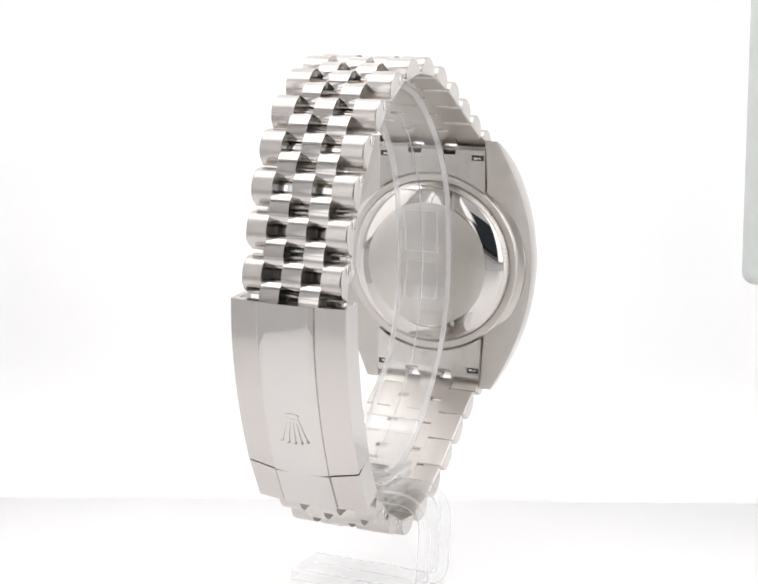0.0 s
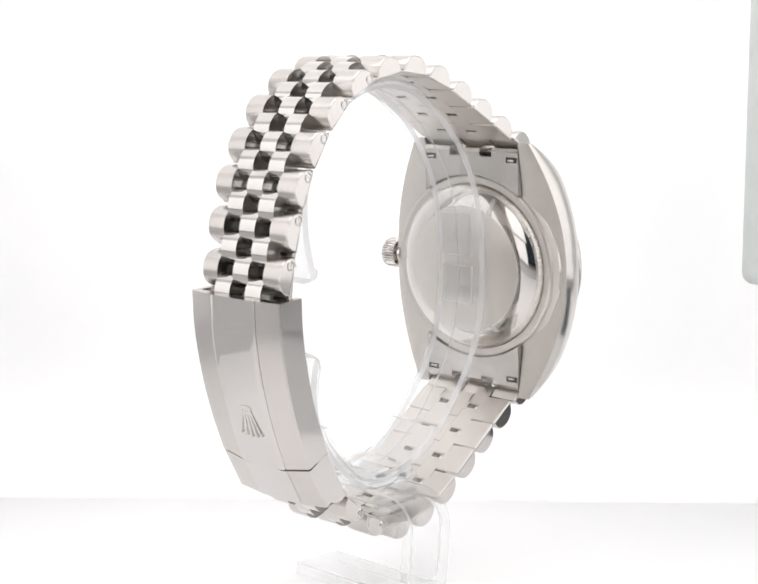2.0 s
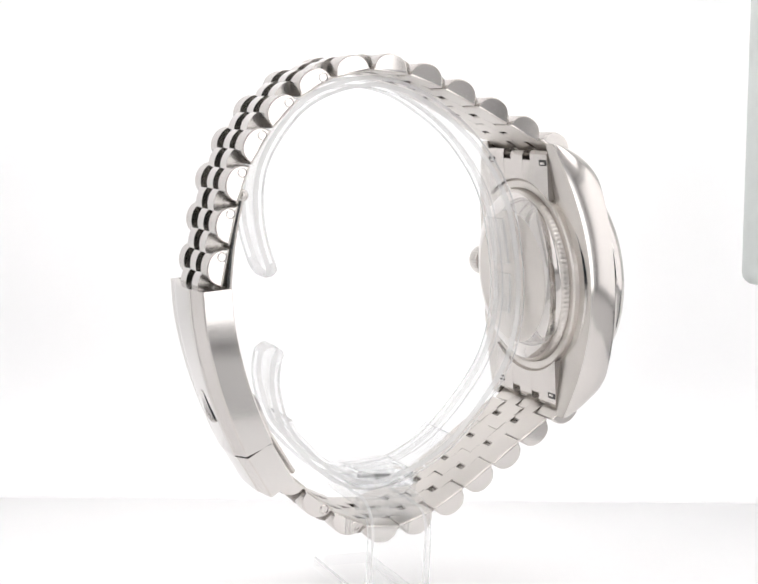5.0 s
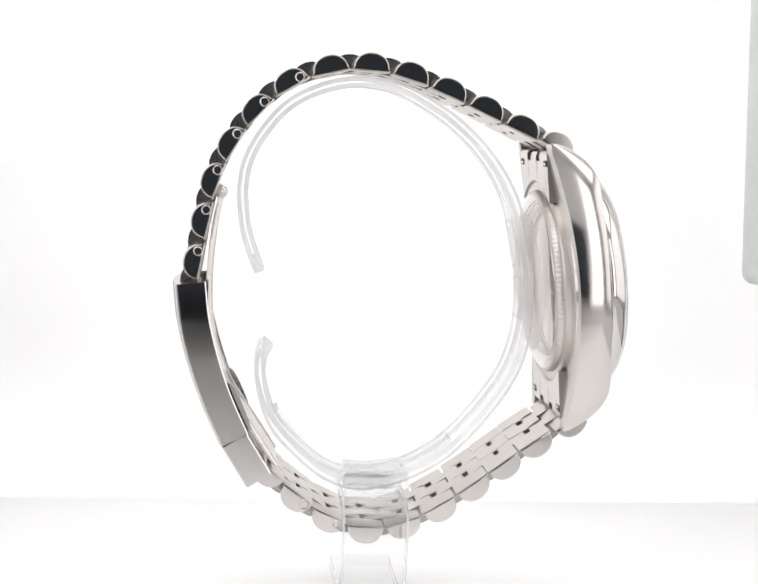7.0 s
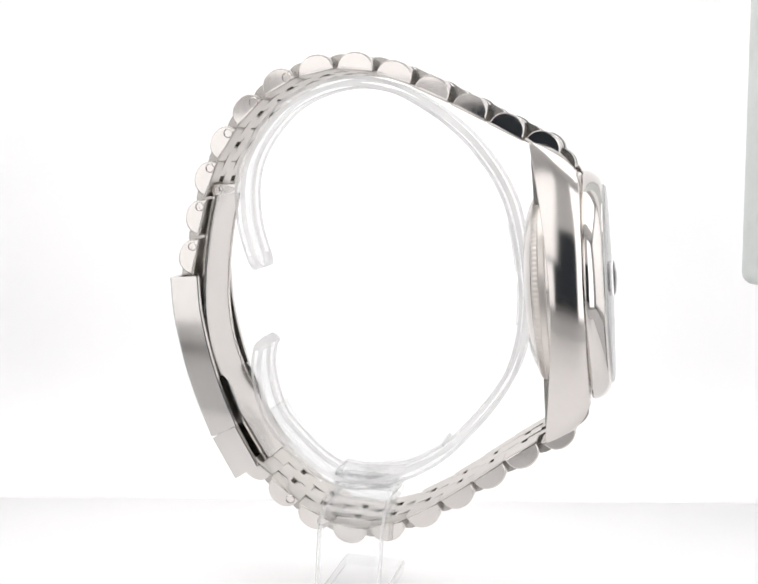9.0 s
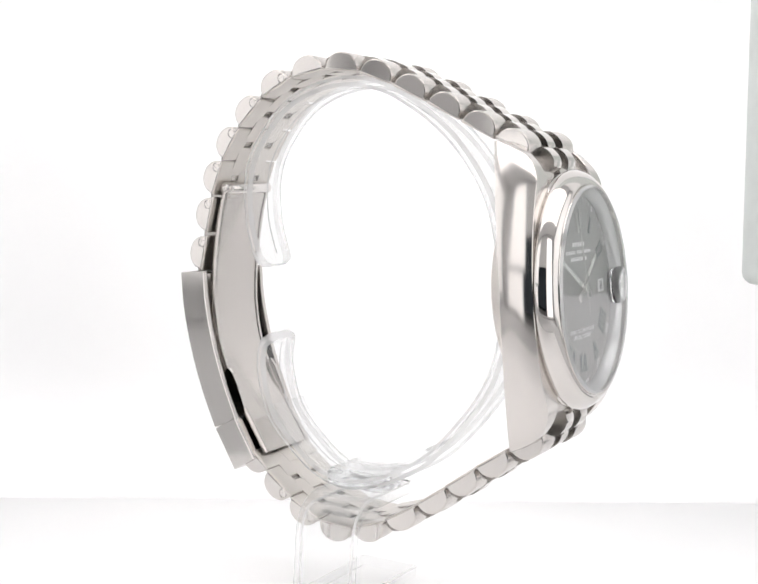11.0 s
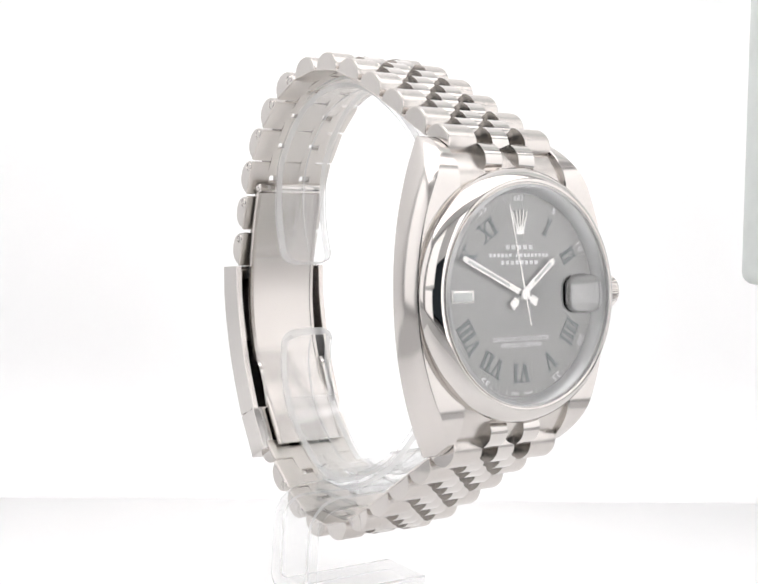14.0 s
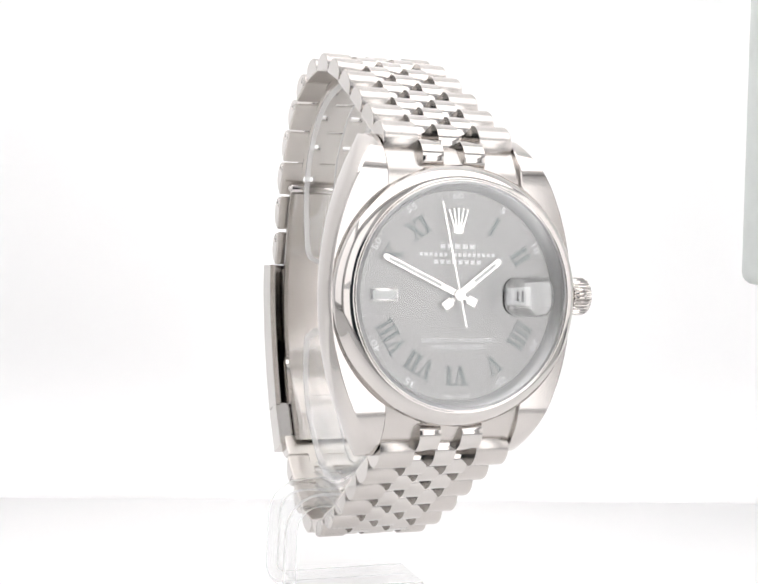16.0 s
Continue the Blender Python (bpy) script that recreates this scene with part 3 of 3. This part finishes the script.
def crystal(watch):
    bm = lathe([(0, 9.8), (15.45, 9.8), (15.5, 9.85), (15.5, 9.98), (15.22, 10.3), (15.1, 10.34), (0, 10.34)], 128)
    for f in bm.faces:
        c = f.calc_center_median()
        f.material_index = 2 if c.z < 9.82 else 1 if c.xy.length > 15.12 and c.z > 9.9 else 0
    glass_ob = part("crystal", bm, SAPPHIRE, watch, "clear flat watch crystal", CASE, angle=8)
    glass_ob.visible_shadow = False
    # magnifier over the date
    pts = []
    for i in range(40):
        b = 2 * math.pi * i / 40
        c, s = math.cos(b), math.sin(b)
        pts.append((9.45 + 3.8 * math.copysign(abs(c) ** 0.75, c), 2.85 * math.copysign(abs(s) ** 0.6, s)))
    secs = []
    for k, z in ((1.0, 10.37), (1.0, 10.68), (0.975, 10.77), (0.88, 10.88), (0.72, 11.0), (0.52, 11.1), (0.32, 11.16), (0.12, 11.19)):
        secs.append([(9.45 + (x - 9.45) * k, y * k, z) for x, y in pts])
    lens = part("date_magnifier", loft(secs), LENS, glass_ob, "rounded date magnifier lens", CASE, angle=30)
    lens.visible_shadow = False


def clasp(watch):
    path = spline([Vector(p) for p in ((-23.05, -49.2), (-25.9, -43.25), (-28.25, -37.1), (-30.2, -30.0), (-31.05, -24.0))], 8)

    def shell(i, n=len(path)):
        th = 0.9
        deep = 5.1
        out = [(-9.02, -deep), (-9.07, -deep + 0.15), (-9.07, -0.75), (-8.87, -0.5), (-4.65, 0.0), (-4.45, -0.06), (-4.35, 0.12), (-4.1, 0.2), (-3.2, 0.23), (-1.6, 0.25), (0, 0.26),
               (1.6, 0.25), (3.2, 0.23), (4.1, 0.2), (4.35, 0.12), (4.45, -0.06), (4.65, 0.0), (8.87, -0.5), (9.07, -0.75), (9.07, -deep + 0.15), (9.02, -deep)]
        inn = [(9.02 - th, -deep), (9.07 - th, -deep + 0.15), (9.07 - th, -1.6), (-9.07 + th, -1.6), (-9.07 + th, -deep + 0.15), (-9.02 + th, -deep)]
        return out + inn

    def smile(bm, at, along):
        for v in bm.verts:
            d = (Vector((v.co.x, v.co.z)) - at).dot(along)
            if abs(d) < 0.6 and (v.co.x - at.x) * along.y - (v.co.z - at.y) * along.x < 9:
                k = -0.95 * max(0.0, 1 - (v.co.y / 8.0) ** 2)
                v.co.x, v.co.z = v.co.x + along.x * k, v.co.z + along.y * k

    bm = ribbon(path, shell)
    smile(bm, path[0], (path[1] - path[0]).normalized())
    for f in bm.faces:
        c = f.calc_center_median()
        f.material_index = 1 if (abs(c.y) < 4.3 or abs(c.y) > 8.98) and len(f.verts) == 4 else 0
    for v in bm.verts:
        v.co.y -= 0.16
    cover = part("clasp_cover", bm, [BRUSHED_LONG, CLASP_STEEL], watch, "folding clasp cover, polished centre and brushed sides", angle=18)
    # embossed emblem on the cover
    up = Vector((-0.36, 0, 0.93)).normalized()
    outw = Vector((-0.93, 0, -0.36)).normalized()
    m = Matrix(((0, up.x, outw.x, -26.45), (-1, 0, 0, -0.16), (0, up.z, outw.z, -42.7), (0, 0, 0, 1)))
    part("emblem", emblem(bmesh.new(), 5.2, -0.5, 0.1), POLISHED, cover, "raised polished emblem", m @ pose(0, 0, 0, 0, 0, 180), smooth=False)
    # lower catch
    path2 = spline([Vector(p) for p in ((-18.75, -55.75), (-20.7, -52.75), (-22.8, -49.55))], 6)

    def catch(i):
        deep = 4.9
        return [(-9.02, -deep), (-9.07, -deep + 0.15), (-9.07, -0.75), (-8.87, -0.5), (-4.65, 0.0), (-4.45, -0.2), (-4.3, 0.12), (-3.2, 0.16), (-1.6, 0.19), (0, 0.2), (1.6, 0.19), (3.2, 0.16), (4.3, 0.12), (4.45, -0.2), (4.65, 0.0),
                (8.87, -0.5), (9.07, -0.75), (9.07, -deep + 0.15), (9.02, -deep)]

    bm = ribbon(path2, catch)
    smile(bm, path2[-1], (path2[-1] - path2[-2]).normalized())
    for f in bm.faces:
        c = f.calc_center_median()
        f.material_index = 1 if (abs(c.y) < 4.3 or abs(c.y) > 8.98) and len(f.verts) == 4 else 0
    for v in bm.verts:
        v.co.y -= 0.16
    part("clasp_catch", bm, [BRUSHED_LONG, CLASP_STEEL], watch, "brushed steel clasp catch", angle=18)
    # folding blade inside
    path3 = spline([Vector(p) for p in ((-13.9, -52.4), (-16.1, -49.2), (-18.3, -46.0), (-21.4, -41.5), (-23.9, -36.0), (-25.2, -30.5), (-25.6, -26.0), (-25.5, -20.0), (-25.0, -14.5), (-24.2, -9.8))], 6)

    bm = ribbon(path3, [(-6.5, -0.35), (-6.6, 0), (-6.5, 0.35), (-5.7, 0.4), (-5.6, 0.2), (5.6, 0.2), (5.7, 0.4), (6.5, 0.35), (6.6, 0), (6.5, -0.35), (5.9, -0.42), (5.8, -0.25),
                        (-5.8, -0.25), (-5.9, -0.42)])
    for v in bm.verts:
        v.co.y -= 0.16
    blade = part("clasp_blade", bm, BRUSHED_LONG, watch, "satin folding clasp blade", angle=30)
    bm = lathe([(0, -7.05), (0.3, -7.0), (0.5, -6.8), (0.56, -6.68), (0.8, -6.6), (0.95, -6.4), (0.95, 6.4), (0.8, 6.6), (0.56, 6.68), (0.5, 6.8), (0.3, 7.0), (0, 7.05)], 24)
    part("hinge_pin", bm, POLISHED, blade, "polished hinge pin", Matrix.Translation((-24.2, -0.16, -9.6)) @ pose(0, 0, 0, 90, 0, 0))
    for sgn in (-1, 1):
        along = Vector((3.1, -6.6)).normalized()
        side = Vector((along.y, -along.x))
        ring = []
        for i in range(28):
            b = 2 * math.pi * i / 28
            c, d = math.cos(b), math.sin(b)
            q = Vector((-20.2, -43.2)) + along * 4.3 * math.copysign(abs(c) ** 0.7, c) + side * 0.85 * math.copysign(abs(d) ** 0.8, d)
            ring.append(q)
        y0, y1 = sgn * 6.3 - 0.16, sgn * 6.85 - 0.16
        part("hinge_ear", loft([[(q.x, y, q.y) for q in ring] for y in (y0, (y0 + 3 * y1) / 4, y1)]), POLISHED, blade, "polished hinge ear of the clasp", angle=30)
    part("inner_plate", block(-1.0, 0.2, -5.2, 5.2, -6, 6, 0.15), SATIN, blade, "inner clasp plate", Matrix.Translation((-26.3, -0.16, -30)) @ pose(0, 0, 0, 0, -10, 0))


def wristwatch():
    watch = new("wristwatch")
    tagged(watch, "steel wristwatch with grey dial closed round a clear stand", "watch")
    watch_case(watch)
    bracelet(watch)
    dial_face(watch)
    crystal(watch)
    clasp(watch)
    return watch


# ---- the stand ----
def watch_stand():
    stand = new("watch_stand")
    tagged(stand, "clear acrylic C-shaped watch stand on the paper", "stand")
    path = spline([Vector(p) for p in ((-16.4, -33.1), (-17.6, -35.0), (-17.7, -39.5), (-15.85, -45.5), (-13.1, -49.3), (-7.3, -54.3), (-2.5, -56.3), (2.3, -56.4), (9, -54.0), (15.6, -49.4), (22.8, -40.2),
                                       (25.9, -32.5), (26.4, -23), (24.1, -11.7), (21.4, -5.5), (17.3, -0.2), (13.4, 3.3), (9.4, 5.9), (4.0, 8.5), (-1.3, 9.5), (-5.9, 9.2), (-11.2, 7.4), (-15.6, 4.4),
                                       (-19.2, -0.3), (-21.2, -4.6), (-21.8, -8.5), (-21.7, -11.5), (-21.1, -15.4), (-19.9, -19.1), (-18.5, -22.4))], 6)
    path = path[::-1]
    n = len(path)
    far = [0.0]
    for a, b in zip(path, path[1:]):
        far.append(far[-1] + (b - a).length)

    def strip(i):
        s = min(1.0, min(far[i], far[-1] - far[i]) / 2.4)
        k = 0.6 + 0.4 * math.sqrt(1 - (1 - s) ** 2)
        a, th, c = 5.1 * k, 1.7, 0.6
        return [(-a + c, -th), (-a, -th + c), (-a, -c), (-a + c, 0), (a - c, 0), (a, -c), (a, -th + c), (a - c, -th)]

    bm = ribbon(path, strip)
    for f in bm.faces:
        ys = [abs(v.co.y) for v in f.verts]
        f.material_index = 0 if abs(f.calc_center_median().y) < 3.0 and len(f.verts) == 4 else 1 if max(ys) - min(ys) < 0.05 else 2
    part("ring", bm, ACRYLIC, stand, "clear acrylic C ring", angle=25)
    seam = ribbon(path[3:-3], [(-0.13, -1.71), (-0.06, -1.8), (0.06, -1.8), (0.13, -1.71)])
    for f in seam.faces:
        f.material_index = 2
    part("mould_seam", seam, ACRYLIC, stand, "fine mould seam along the ring", angle=25)
    # cradle strip inside the foot of the ring, and a small raised pad in two halves behind the case
    near = sorted(range(n), key=lambda i: (path[i] - Vector((15.6, -49.4))).length)[0]
    last = sorted(range(n), key=lambda i: (path[i] - Vector((-15.85, -45.5))).length)[0]
    bm = ribbon(path[min(near, last):max(near, last) + 1], [(-4.7, -2.3), (-5.0, -2.1), (-5.0, -1.75), (5.0, -1.75), (5.0, -2.1), (4.7, -2.3)])
    for f in bm.faces:
        f.material_index = 2 if len(f.verts) > 4 else 1 if abs(f.calc_center_median().y) > 4.9 else 0
    part("cradle", bm, ACRYLIC, stand, "clear cradle strip inside the ring", angle=25)
    for z0, z1 in ((-19.6, -11.4), (-28.6, -20.3)):
        run = [p for p in path if p.x > 20 and z0 < p.y < z1]
        bm = ribbon(run, [(-2.9, -2.1), (-3.2, -1.95), (-3.2, -1.75), (3.2, -1.75), (3.2, -1.95), (2.9, -2.1)])
        for f in bm.faces:
            f.material_index = 2 if len(f.verts) > 4 or 2.95 < abs(f.calc_center_median().y) < 3.15 else 0
        part("pad", bm, ACRYLIC, stand, "clear raised pad on the ring", angle=25)
    bm = block(-2.9, 7.6, -6.3, -5.7, -60.8, -53.2, 0.25, None, 0)
    for z in (-53.7, -55.3, -57.4, -58.9, -60.4):
        block(-3.0, 7.7, -6.6, -6.1, z - 0.25, z + 0.25, 0.12, bm, 1)
    part("ribs", bm, ACRYLIC, stand, "clear moulded ribs", angle=20)
    part("saddle", block(-2.9, 7.6, -5.6, 5.6, -56.2, -53.2, 0.7), BLOCK, stand, "clear acrylic saddle block", angle=20)
    # bent strip: arm, post and foot
    mid = [(5.2, -57.3), (-2, -57.3), (-8.6, -57.3)]
    for k in range(1, 6):
        a = math.pi / 2 * k / 5
        mid.append((-8.6 - 4.6 * math.sin(a), -57.3 - 4.6 * (1 - math.cos(a))))
    mid += [(-13.2, -66), (-13.2, -70.4)]
    for k in range(1, 6):
        a = math.pi / 2 * k / 5
        mid.append((-13.2 + 2.4 * (1 - math.cos(a)), -70.4 - 2.4 * math.sin(a)))
    mid += [(-4, -72.8), (9.8, -72.8)]
    pts = [Vector(p) for p in mid]
    secs = []
    for i, p in enumerate(pts):
        t = (pts[min(i + 1, len(pts) - 1)] - pts[max(i - 1, 0)]).normalized()
        o = Vector((-t.y, t.x))
        th = 1.1
        loop = [(-3.0, -th), (-3.3, -th + 0.3), (-3.3, th - 0.3), (-3.0, th), (6.7, th), (7.0, th - 0.3), (7.0, -th + 0.3), (6.7, -th)]
        secs.append([(x, p.x + o.x * h, p.y + o.y * h) for x, h in loop])
    bm = loft(secs)
    for f in bm.faces:
        x = f.calc_center_median().x
        f.material_index = 1 if x < -3.28 or x > 6.98 or len(f.verts) > 4 else 2 if x < -3.02 or x > 6.72 else 0
    part("post_and_foot", bm, ACRYLIC, stand, "bent clear acrylic post and foot", angle=25)
    for ob in stand.children:
        ob.visible_shadow = False
    return stand


tent()
stand = watch_stand()
watch = wristwatch()


def motions():
    rows = [(0.5 * i, pose(0, 0, 0, 0, 0, a)) for i, a in enumerate(TURN)]
    walk(watch, rows)
    walk(stand, rows)


motions()
